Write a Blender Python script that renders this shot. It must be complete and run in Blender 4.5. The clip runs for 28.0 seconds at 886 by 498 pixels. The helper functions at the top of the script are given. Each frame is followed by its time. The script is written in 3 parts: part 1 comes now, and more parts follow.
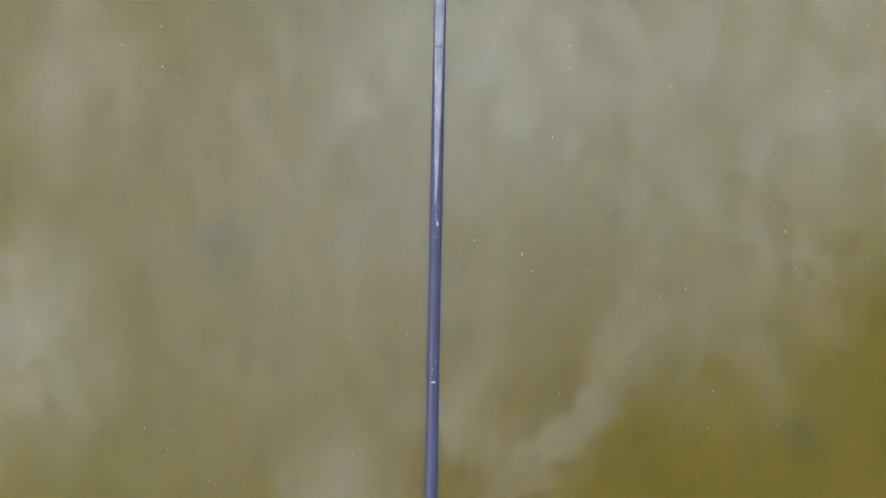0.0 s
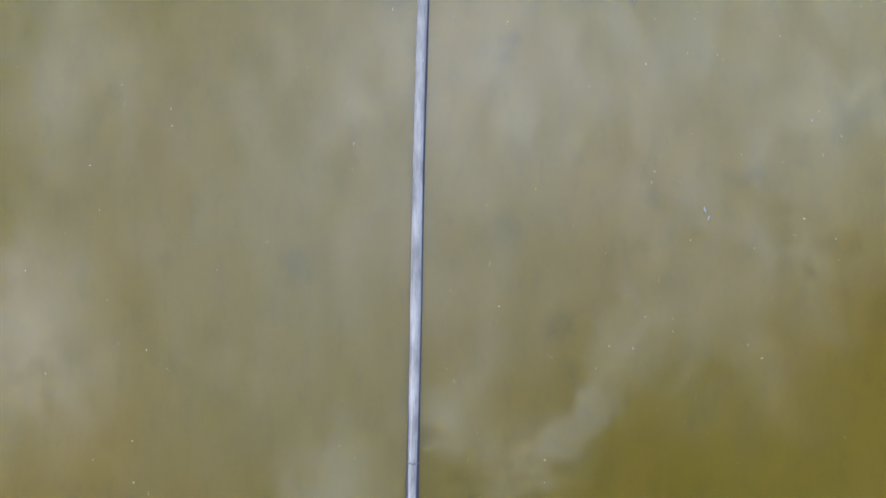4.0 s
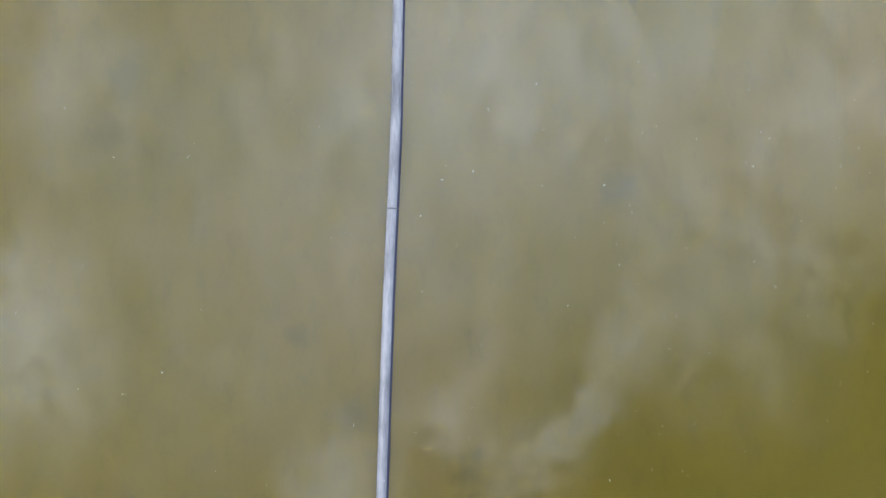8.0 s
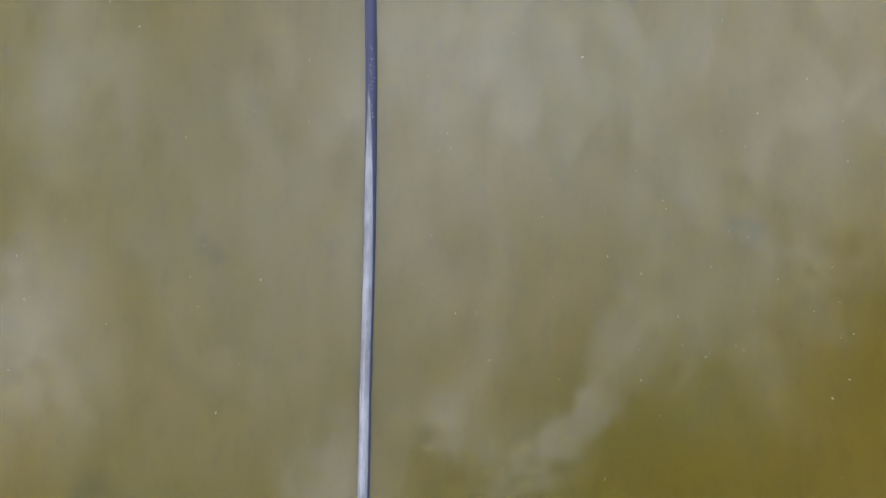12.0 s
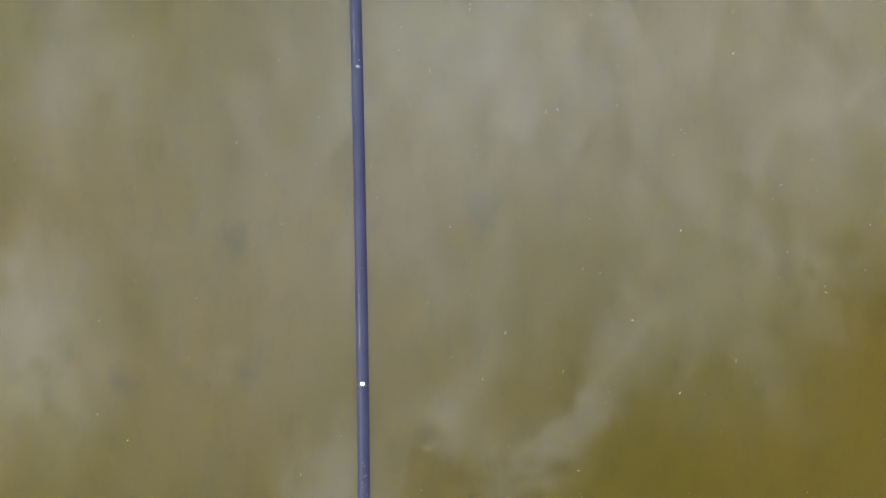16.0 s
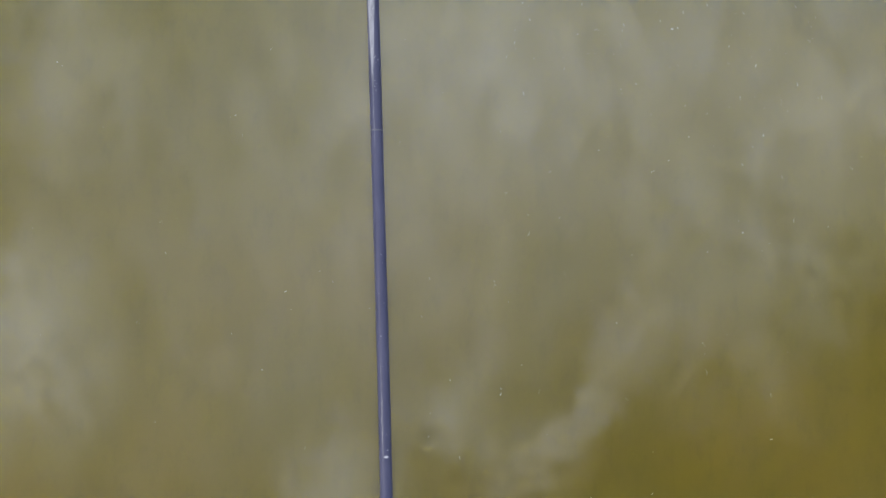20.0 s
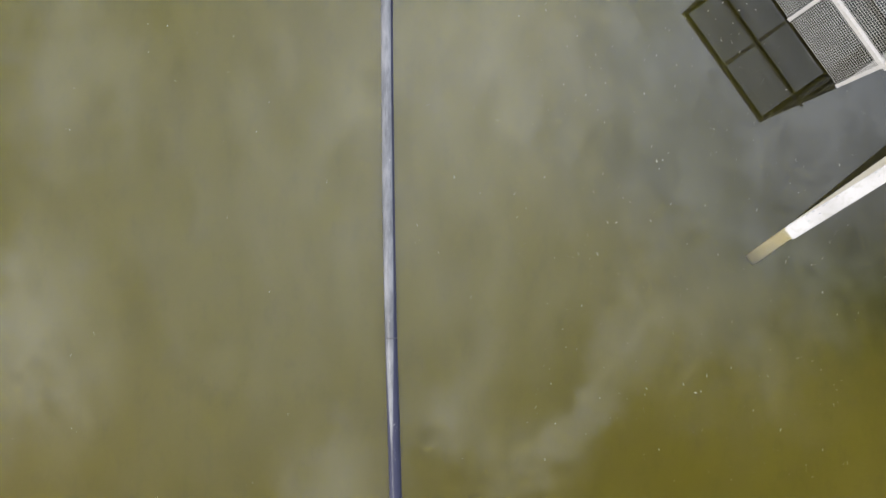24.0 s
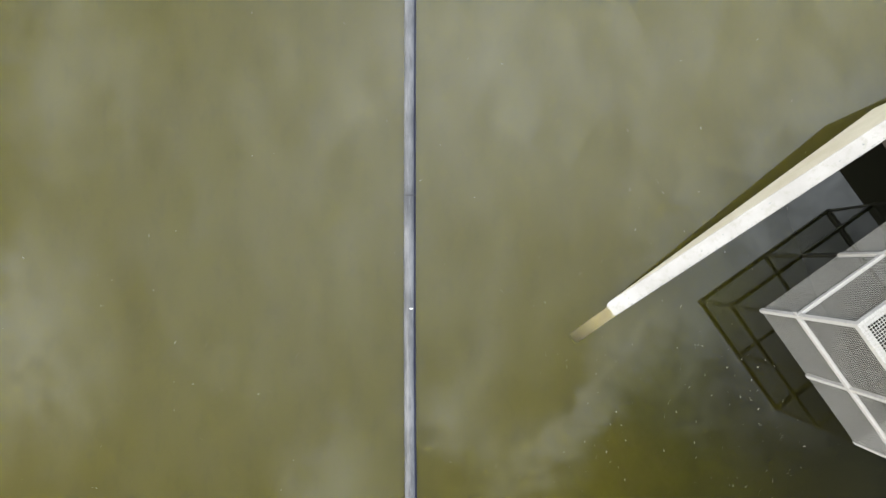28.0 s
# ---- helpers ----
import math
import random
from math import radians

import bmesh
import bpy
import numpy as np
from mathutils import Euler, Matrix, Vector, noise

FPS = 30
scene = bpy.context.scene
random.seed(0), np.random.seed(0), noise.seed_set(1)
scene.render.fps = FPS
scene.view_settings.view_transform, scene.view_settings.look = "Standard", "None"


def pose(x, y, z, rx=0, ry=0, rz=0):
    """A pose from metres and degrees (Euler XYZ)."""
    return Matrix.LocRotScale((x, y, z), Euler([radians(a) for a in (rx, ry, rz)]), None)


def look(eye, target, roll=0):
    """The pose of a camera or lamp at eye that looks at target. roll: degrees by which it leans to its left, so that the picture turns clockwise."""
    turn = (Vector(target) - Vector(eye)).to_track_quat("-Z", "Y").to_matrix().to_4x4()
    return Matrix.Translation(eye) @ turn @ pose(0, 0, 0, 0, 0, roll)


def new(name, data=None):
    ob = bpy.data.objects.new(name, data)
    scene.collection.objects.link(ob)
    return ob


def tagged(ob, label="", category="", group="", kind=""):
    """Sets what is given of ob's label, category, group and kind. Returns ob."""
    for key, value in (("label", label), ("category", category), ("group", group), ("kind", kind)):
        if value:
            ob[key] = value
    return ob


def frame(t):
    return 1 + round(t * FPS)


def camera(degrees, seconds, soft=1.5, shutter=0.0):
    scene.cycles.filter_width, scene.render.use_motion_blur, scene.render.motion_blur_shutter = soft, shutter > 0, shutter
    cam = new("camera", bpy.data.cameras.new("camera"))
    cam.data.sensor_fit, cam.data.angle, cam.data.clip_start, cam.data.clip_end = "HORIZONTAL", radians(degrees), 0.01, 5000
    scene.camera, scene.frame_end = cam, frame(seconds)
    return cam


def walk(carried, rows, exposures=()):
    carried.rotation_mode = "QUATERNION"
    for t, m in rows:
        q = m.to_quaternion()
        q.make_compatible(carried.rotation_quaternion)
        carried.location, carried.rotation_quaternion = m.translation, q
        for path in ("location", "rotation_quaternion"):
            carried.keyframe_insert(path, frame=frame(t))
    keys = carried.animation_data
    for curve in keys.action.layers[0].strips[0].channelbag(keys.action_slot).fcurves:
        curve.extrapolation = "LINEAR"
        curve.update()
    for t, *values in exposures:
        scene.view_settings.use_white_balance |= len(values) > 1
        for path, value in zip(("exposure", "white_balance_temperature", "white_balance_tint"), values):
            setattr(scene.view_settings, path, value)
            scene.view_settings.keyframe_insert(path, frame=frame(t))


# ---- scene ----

# ---------- camera: a drone looking straight down, flying along a floating pipe ----------
LENS = 75.0
PITCH, ROLL = 1.371, -0.226
PATH = [(0, 0.029, -0.167, 13.113), (0.5, 0.092, 1.004, 13.108), (1, 0.159, 2.174, 13.103), (1.5, 0.233, 3.367, 13.102), (2, 0.317, 4.547, 13.102), (2.5, 0.404, 5.729, 13.127), (3, 0.477, 6.910, 13.152), (3.5, 0.549, 8.091, 13.181), (4, 0.626, 9.275, 13.210), (4.5, 0.713, 10.461, 13.233), (5, 0.820, 11.656, 13.257), (5.5, 0.919, 12.861, 13.272), (6, 1.032, 14.045, 13.286), (6.5, 1.147, 15.239, 13.288), (7, 1.271, 16.432, 13.290), (7.5, 1.397, 17.631, 13.288), (8, 1.504, 18.833, 13.286), (8.5, 1.598, 20.036, 13.310), (9, 1.692, 21.264, 13.335), (9.5, 1.786, 22.488, 13.363), (10, 1.887, 23.708, 13.391), (10.5, 1.980, 24.906, 13.413), (11, 2.081, 26.105, 13.436), (11.5, 2.190, 27.306, 13.459), (12, 2.292, 28.512, 13.482), (12.5, 2.383, 29.740, 13.499), (13, 2.417, 30.982, 13.515), (13.5, 2.422, 32.217, 13.512), (14, 2.417, 33.430, 13.509), (14.5, 2.408, 34.625, 13.501), (15, 2.403, 35.808, 13.492), (15.5, 2.411, 36.987, 13.481), (16, 2.436, 38.166, 13.470), (16.5, 2.482, 39.343, 13.454), (17, 2.507, 40.532, 13.438), (17.5, 2.467, 41.738, 13.421), (18, 2.405, 42.884, 13.404), (18.5, 2.338, 43.930, 13.387), (19, 2.153, 45.013, 13.369), (19.5, 1.940, 46.073, 13.352), (20, 1.736, 47.155, 13.334), (20.5, 1.561, 48.234, 13.317), (21, 1.435, 49.298, 13.301), (21.5, 1.348, 50.351, 13.287), (22, 1.297, 51.405, 13.272), (22.5, 1.270, 52.461, 13.268), (23, 1.267, 53.531, 13.264), (23.5, 1.280, 54.571, 13.299), (24, 1.278, 55.597, 13.334), (24.5, 1.275, 56.646, 13.383), (25, 1.254, 57.687, 13.431), (25.5, 1.203, 58.732, 13.478), (26, 1.128, 59.768, 13.525), (26.5, 1.038, 60.803, 13.570), (27, 0.936, 61.858, 13.615), (27.5, 0.842, 62.909, 13.653), (28, 0.752, 63.958, 13.692)]
cam = camera(LENS, 28.0, soft=1.5)
walk(cam, [(t, pose(x, y, z, PITCH, ROLL, 0)) for t, x, y, z in PATH], exposures=[(0, 0.54, 6400, 10), (2, 0.60, 6300, 10), (8, 0.58, 6300, 9), (10.5, 0.43, 6400, 10), (17, 0.42, 6600, 12), (20, 0.41, 6650, 12), (23, 0.38, 7050, 10), (26, 0.37, 7300, 6), (28, 0.37, 7350, 4)])

# ---------- sun and sky ----------
SUN_TO = Vector((-0.66, -0.22, 0.72)).normalized()
sun = new("sun", bpy.data.lights.new("sun", "SUN"))
sun.data.energy, sun.data.angle, sun.data.color = 3.2, radians(0.6), (1.0, 0.95, 0.87)
sun.matrix_world = look(SUN_TO * 60, (0, 0, 0))

CLOUD_LIGHT = 10.1
# cloud banks over the pond: place on the sky's plane (x, y over height), half sizes, turn in degrees, density
CLOUDS = [(0.50, 0.44, 0.80, 0.30, 0, 0.50), (-0.27, 0.11, 0.54, 0.60, 0, 0.42), (0.22, 0.16, 0.46, 0.36, 0, 0.24), (0.02, 0.40, 0.22, 0.22, 0, 0.12),
          (-0.71, -0.11, 0.125, 0.21, 4, 0.38), (-0.66, 0.35, 0.15, 0.19, 0, 0.31), (-0.17, -0.39, 0.10, 0.13, -12, 0.26),
          (0.020, -0.265, 0.095, 0.062, -18, 0.24), (0.150, -0.345, 0.095, 0.065, 18, 0.21), (0.220, -0.290, 0.11, 0.044, 38, 0.16), (0.295, -0.205, 0.12, 0.050, 56, 0.175), (0.32, -0.11, 0.12, 0.055, 62, 0.12),
          (0.06, -0.19, 0.13, 0.034, 60, 0.11), (0.50, -0.02, 0.19, 0.26, 12, 0.26), (0.72, 0.16, 0.17, 0.24, 0, 0.20)]
VEIL = 0.03


def build_world():
    world = bpy.data.worlds.new("sky")
    scene.world = world
    world.use_nodes = True
    nt = world.node_tree
    N, L = nt.nodes, nt.links
    N.clear()

    def math_node(op, a, b=None, clamp=False):
        n = N.new("ShaderNodeMath")
        n.operation, n.use_clamp = op, clamp
        for i, s in enumerate((a, b)):
            if s is None:
                continue
            if isinstance(s, (int, float)):
                n.inputs[i].default_value = s
            else:
                L.new(s, n.inputs[i])
        return n.outputs[0]

    co = N.new("ShaderNodeTexCoord")
    sep = N.new("ShaderNodeSeparateXYZ")
    L.new(co.outputs["Generated"], sep.inputs[0])
    up = math_node("MAXIMUM", sep.outputs[2], 0.06)
    flat = N.new("ShaderNodeCombineXYZ")
    L.new(math_node("DIVIDE", sep.outputs[0], up), flat.inputs[0])
    L.new(math_node("DIVIDE", sep.outputs[1], up), flat.inputs[1])
    warp = N.new("ShaderNodeTexNoise")
    warp.inputs["Scale"].default_value, warp.inputs["Detail"].default_value = 4.5, 5
    L.new(flat.outputs[0], warp.inputs["Vector"])
    off = N.new("ShaderNodeVectorMath")
    off.operation = "SUBTRACT"
    L.new(warp.outputs["Color"], off.inputs[0])
    off.inputs[1].default_value = (0.5, 0.5, 0.5)
    bend = N.new("ShaderNodeVectorMath")
    bend.operation = "MULTIPLY_ADD"
    L.new(off.outputs[0], bend.inputs[0])
    bend.inputs[1].default_value = (0.07, 0.07, 0)
    L.new(flat.outputs[0], bend.inputs[2])
    # feathered cloud edges
    fray = N.new("ShaderNodeTexNoise")
    fray.inputs["Scale"].default_value, fray.inputs["Detail"].default_value, fray.inputs["Roughness"].default_value = 26.0, 9, 0.70
    L.new(flat.outputs[0], fray.inputs["Vector"])
    off2 = N.new("ShaderNodeVectorMath")
    off2.operation = "SUBTRACT"
    L.new(fray.outputs["Color"], off2.inputs[0])
    off2.inputs[1].default_value = (0.5, 0.5, 0.5)
    coarse = bend
    bend = N.new("ShaderNodeVectorMath")
    bend.operation = "MULTIPLY_ADD"
    L.new(off2.outputs[0], bend.inputs[0])
    bend.inputs[1].default_value = (0.13, 0.16, 0)
    L.new(coarse.outputs[0], bend.inputs[2])
    # wisps torn out of the small banks
    tear = N.new("ShaderNodeTexNoise")
    tear.inputs["Scale"].default_value, tear.inputs["Detail"].default_value, tear.inputs["Roughness"].default_value = 13.0, 10, 0.68
    L.new(coarse.outputs[0], tear.inputs["Vector"])
    torn = N.new("ShaderNodeMapRange")
    L.new(tear.outputs["Fac"], torn.inputs["Value"])
    for key, v in (("From Min", 0.30), ("From Max", 0.70), ("To Min", 0.50), ("To Max", 1.55)):
        torn.inputs[key].default_value = v
    total = None
    for x, y, a, b, turn, dens in CLOUDS:
        m = N.new("ShaderNodeMapping")
        m.vector_type = "TEXTURE"
        m.inputs["Location"].default_value = (x, y, 0)
        m.inputs["Rotation"].default_value = (0, 0, radians(turn))
        m.inputs["Scale"].default_value = (a * 1.5, b * 1.5, 1)
        L.new(bend.outputs[0], m.inputs["Vector"])
        g = N.new("ShaderNodeTexGradient")
        g.gradient_type = "SPHERICAL"
        L.new(m.outputs[0], g.inputs[0])
        s = N.new("ShaderNodeMapRange")
        s.interpolation_type = "SMOOTHSTEP"
        small = min(a, b) < 0.20
        L.new(math_node("MULTIPLY", g.outputs["Fac"], torn.outputs[0]) if small else g.outputs["Fac"], s.inputs["Value"])
        s.inputs["To Max"].default_value = dens
        total = s.outputs[0] if total is None else math_node("ADD", total, s.outputs[0])
    # mottled density
    wisp = N.new("ShaderNodeTexNoise")
    wisp.inputs["Scale"].default_value, wisp.inputs["Detail"].default_value, wisp.inputs["Roughness"].default_value = 8.0, 9, 0.72
    comb = N.new("ShaderNodeMapping")
    comb.inputs["Scale"].default_value = (1.9, 0.8, 1)
    L.new(bend.outputs[0], comb.inputs["Vector"])
    L.new(comb.outputs[0], wisp.inputs["Vector"])
    patchy = N.new("ShaderNodeMapRange")
    L.new(wisp.outputs["Fac"], patchy.inputs["Value"])
    for key, v in (("From Min", 0.28), ("From Max", 0.72), ("To Min", 0.62), ("To Max", 1.38)):
        patchy.inputs[key].default_value = v
    mod = patchy.outputs[0]
    # far from the zenith the sky is evenly half clouded
    far = N.new("ShaderNodeVectorMath")
    far.operation = "LENGTH"
    L.new(flat.outputs[0], far.inputs[0])
    rim = N.new("ShaderNodeMapRange")
    L.new(far.outputs["Value"], rim.inputs["Value"])
    rim.inputs["From Min"].default_value, rim.inputs["From Max"].default_value, rim.inputs["To Max"].default_value = 0.95, 2.0, 0.13
    dens = math_node("MULTIPLY", math_node("ADD", math_node("ADD", total, VEIL), rim.outputs[0]), mod, True)
    dens = math_node("MULTIPLY", dens, 0.92)
    sky = N.new("ShaderNodeTexSky")
    sky.sky_type, sky.sun_disc = "NISHITA", False
    sky.sun_elevation, sky.sun_rotation = math.asin(SUN_TO.z), math.atan2(SUN_TO.x, SUN_TO.y)
    dim = N.new("ShaderNodeVectorMath")
    dim.operation = "SCALE"
    L.new(sky.outputs[0], dim.inputs[0])
    dim.inputs["Scale"].default_value = 0.085
    mix = N.new("ShaderNodeMix")
    mix.data_type = "RGBA"
    L.new(dens, mix.inputs["Factor"])
    L.new(dim.outputs[0], mix.inputs["A"])
    mix.inputs["B"].default_value = (CLOUD_LIGHT * 0.818, CLOUD_LIGHT * 0.910, CLOUD_LIGHT * 1.08, 1)
    bg = N.new("ShaderNodeBackground")
    L.new(mix.outputs["Result"], bg.inputs["Color"])
    bg.inputs["Strength"].default_value = 1.0
    out = N.new("ShaderNodeOutputWorld")
    L.new(bg.outputs[0], out.inputs[0])


build_world()

# the intake stands across the pond's axis: local x runs into it, local y to the side, z up
INTAKE = pose(8.299, 62.837, 0, 0, 0, 35.01)


# ---------- materials ----------
class Nodes:
    """A small builder for one node material."""

    def __init__(self, name):
        self.mat = bpy.data.materials.new(name)
        self.mat.use_nodes = True
        self.nt = self.mat.node_tree
        self.nt.nodes.clear()
        self.out = self.add("ShaderNodeOutputMaterial")

    def add(self, kind, links=(), **values):
        n = self.nt.nodes.new(kind)
        for key, v in values.items():
            n.inputs[key.replace("_", " ")].default_value = v
        for key, s in dict(links).items():
            self.nt.links.new(s, n.inputs[key])
        return n

    def place(self, matrix=None):
        geo = self.add("ShaderNodeNewGeometry").outputs["Position"]
        if matrix is None:
            return geo
        m = self.add("ShaderNodeMapping", {"Vector": geo})
        m.vector_type = "TEXTURE"
        m.inputs["Location"].default_value = matrix.translation
        m.inputs["Rotation"].default_value = matrix.to_euler()
        return m.outputs[0]

    def own(self):
        return self.add("ShaderNodeTexCoord").outputs["Object"]

    def noise(self, vec, scale, detail=4, rough=0.55, stretch=None):
        if stretch:
            m = self.add("ShaderNodeMapping", {"Vector": vec})
            m.inputs["Scale"].default_value = stretch
            vec = m.outputs[0]
        return self.add("ShaderNodeTexNoise", {"Vector": vec}, Scale=scale, Detail=detail, Roughness=rough).outputs["Fac"]

    def span(self, s, a, b, lo=0.0, hi=1.0, smooth=True):
        n = self.add("ShaderNodeMapRange", {"Value": s})
        n.interpolation_type = "SMOOTHSTEP" if smooth else "LINEAR"
        for key, v in (("From Min", a), ("From Max", b), ("To Min", lo), ("To Max", hi)):
            n.inputs[key].default_value = v
        return n.outputs[0]

    def calc(self, op, a, b):
        n = self.add("ShaderNodeMath")
        n.operation = op
        for i, s in enumerate((a, b)):
            if isinstance(s, (int, float)):
                n.inputs[i].default_value = s
            else:
                self.nt.links.new(s, n.inputs[i])
        return n.outputs[0]

    def mix(self, fac, a, b):
        n = self.add("ShaderNodeMix")
        n.data_type = "RGBA"
        for key, s in (("Factor", fac), ("A", a), ("B", b)):
            if isinstance(s, tuple):
                n.inputs[key].default_value = (*s, 1)
            elif isinstance(s, (int, float)):
                n.inputs[key].default_value = s
            else:
                self.nt.links.new(s, n.inputs[key])
        return n.outputs["Result"]

    def bump(self, height, strength, distance):
        return self.add("ShaderNodeBump", {"Height": height}, Strength=strength, Distance=distance).outputs[0]

    def finish(self, shader):
        self.nt.links.new(shader, self.out.inputs["Surface"])
        return self.mat

    def surface(self, color, rough=0.6, normal=None, metal=0.0, spec=0.5):
        n = self.add("ShaderNodeBsdfPrincipled", Metallic=metal)
        n.inputs["Specular IOR Level"].default_value = spec
        for key, s in (("Base Color", color), ("Roughness", rough), ("Normal", normal)):
            if s is None:
                continue
            if isinstance(s, tuple):
                n.inputs[key].default_value = (*s, 1)
            elif isinstance(s, (int, float)):
                n.inputs[key].default_value = s
            else:
                self.nt.links.new(s, n.inputs[key])
        return self.finish(n.outputs[0])


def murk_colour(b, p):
    """Colour of the silty water: olive, with darker plumes of algae; darkened round the intake, clearer water with the
    structure's shade painted in.
    """
    broad = b.noise(p, 0.10, 3, 0.5)
    drift = b.noise(p, 0.55, 5, 0.6, (1, 0.55, 1))
    algae = b.mix(b.span(broad, 0.35, 0.65), MURK_GREEN, MURK_BROWN)
    ahead = b.add("ShaderNodeSeparateXYZ", {0: p}).outputs[1]
    algae = b.mix(b.span(ahead, 36.0, 60.0), algae, MURK_FRESH)
    algae = b.mix(b.span(drift, 0.40, 0.75, 0.0, 0.35), algae, MURK_DARK)
    # fine drifting threads of algae
    threads = b.noise(p, 2.6, 5, 0.68, (1, 0.42, 1))
    algae = b.mix(b.span(threads, 0.46, 0.74, 0.0, 0.45), algae, MURK_DARK)
    # plumes
    ragged = b.add("ShaderNodeTexNoise", {"Vector": p}, Scale=1.6, Detail=4.0)
    bent = b.add("ShaderNodeVectorMath", {0: ragged.outputs["Color"], 2: p})
    bent.operation = "MULTIPLY_ADD"
    bent.inputs[1].default_value = (0.9, 0.9, 0)
    total = None
    for x, y, r in PLUMES:
        m = b.add("ShaderNodeMapping", {"Vector": bent.outputs[0]})
        m.vector_type = "TEXTURE"
        m.inputs["Location"].default_value = (x + 0.45, y + 0.45, 0)
        m.inputs["Scale"].default_value = (r * 1.5, r * 1.7, 1)
        g = b.add("ShaderNodeTexGradient", {0: m.outputs[0]})
        g.gradient_type = "SPHERICAL"
        total = g.outputs["Fac"] if total is None else b.calc("MAXIMUM", total, g.outputs["Fac"])
    algae = b.mix(b.span(total, 0.0, 1.0, 0.0, 0.40), algae, MURK_WEED)
    # dark zone round the intake: clearer water, plus wall shade painted into its colour
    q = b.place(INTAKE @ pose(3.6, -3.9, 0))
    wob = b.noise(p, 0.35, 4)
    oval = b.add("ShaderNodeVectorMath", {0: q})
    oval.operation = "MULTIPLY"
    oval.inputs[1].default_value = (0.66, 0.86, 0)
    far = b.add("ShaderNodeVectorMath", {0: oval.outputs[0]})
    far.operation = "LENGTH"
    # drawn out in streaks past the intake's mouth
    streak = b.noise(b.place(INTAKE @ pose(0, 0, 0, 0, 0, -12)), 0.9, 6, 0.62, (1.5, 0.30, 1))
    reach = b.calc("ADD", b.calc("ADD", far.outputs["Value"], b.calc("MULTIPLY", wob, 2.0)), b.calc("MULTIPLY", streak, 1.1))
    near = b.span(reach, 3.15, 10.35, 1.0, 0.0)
    col = b.mix(b.span(near, 0.05, 0.55), algae, MURK_DIM)
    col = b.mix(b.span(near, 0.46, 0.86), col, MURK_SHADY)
    # the channel between the wing walls has the darkest water colour
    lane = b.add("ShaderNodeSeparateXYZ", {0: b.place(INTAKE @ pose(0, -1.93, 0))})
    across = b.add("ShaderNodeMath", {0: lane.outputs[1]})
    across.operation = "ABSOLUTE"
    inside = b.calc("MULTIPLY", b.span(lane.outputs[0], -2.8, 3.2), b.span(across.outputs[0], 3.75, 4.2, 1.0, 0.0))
    return b.mix(inside, col, MURK_CHANNEL)


def water_material():
    """Murky water: silt scatters the light just under a mirror-smooth surface; over the sunken wall ends it is clear enough to see through."""
    b = Nodes("murky_water")
    p = b.place()
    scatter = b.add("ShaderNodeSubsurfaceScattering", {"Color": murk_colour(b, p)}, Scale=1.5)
    scatter.falloff = "RANDOM_WALK"
    scatter.inputs["Radius"].default_value = (1.0, 1.0, 0.8)
    body = scatter.outputs[0]
    clear = b.add("ShaderNodeBsdfTransparent", Color=(0.93, 0.90, 0.72, 1)).outputs[0]
    shallow = None
    for y in WALL_LINES:
        q = b.place(INTAKE @ pose(-3.35, y, 0))
        axes = b.add("ShaderNodeSeparateXYZ", {0: q})
        across = b.add("ShaderNodeMath", {0: axes.outputs[1]})
        across.operation = "ABSOLUTE"
        over = b.calc("MULTIPLY", b.span(across.outputs[0], 0.125, 0.165, 1.0, 0.0), b.calc("MULTIPLY", b.span(axes.outputs[0], -0.80, 0.15, 0.48, 0.85), b.calc("MULTIPLY", b.span(axes.outputs[0], -0.76, -0.58), b.span(axes.outputs[0], 0.55, 0.75, 1.0, 0.0))))
        shallow = over if shallow is None else b.calc("MAXIMUM", shallow, over)
    depth = b.add("ShaderNodeMixShader", {0: shallow, 1: body, 2: clear}).outputs[0]
    ripple = b.noise(p, 3.0, 3, 0.5, (1, 2.2, 1))
    nrm = b.bump(ripple, 0.02, 0.01)
    gloss = b.add("ShaderNodeBsdfGlossy", {"Normal": nrm}, Roughness=0.0, Color=(1, 1, 1, 1)).outputs[0]
    fres = b.add("ShaderNodeFresnel", IOR=1.333).outputs[0]
    m = b.add("ShaderNodeMixShader", {0: fres, 1: depth, 2: gloss})
    return b.finish(m.outputs[0])


def mud_material():
    b = Nodes("olive_mud")
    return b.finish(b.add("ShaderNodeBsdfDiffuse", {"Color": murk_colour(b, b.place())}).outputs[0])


# plumes of algae hanging in the water: place and half width
PLUMES = [(-5.0, 0.2, 0.66), (8.1, -4.1, 0.52), (4.0, 0.9, 0.26), (3.3, 7.8, 0.39), (5.5, 10.6, 0.33), (7.9, 11.2, 0.39), (-2.7, 9.2, 0.52),
        (2.2, 14.0, 0.33), (10.1, 12.6, 0.52), (-0.4, 15.4, 0.52), (2.1, 10.0, 0.46), (-6.1, 21.9, 0.52), (-1.7, 17.1, 0.33), (5.6, 20.5, 0.46),
        (2.2, 14.4, 0.26), (9.5, 29.3, 0.46), (-5.8, 23.2, 0.52), (-3.0, 28.7, 0.39), (-5.0, 35.4, 0.4), (3.4, 39.4, 0.52), (-2.4, 38.6, 0.39), (-2.1, 35.6, 0.39)]
WALL_LINES = (1.985, -5.955)
MURK_GREEN, MURK_BROWN = (0.0490, 0.0365, 0.0030), (0.0545, 0.0372, 0.0034)
MURK_DARK, MURK_CHANNEL = (0.0340, 0.0270, 0.0026), (0.0016, 0.0018, 0.0008)
MURK_FRESH, MURK_DIM = (0.0425, 0.0352, 0.0024), (0.0180, 0.0166, 0.0014)
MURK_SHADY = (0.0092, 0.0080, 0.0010)
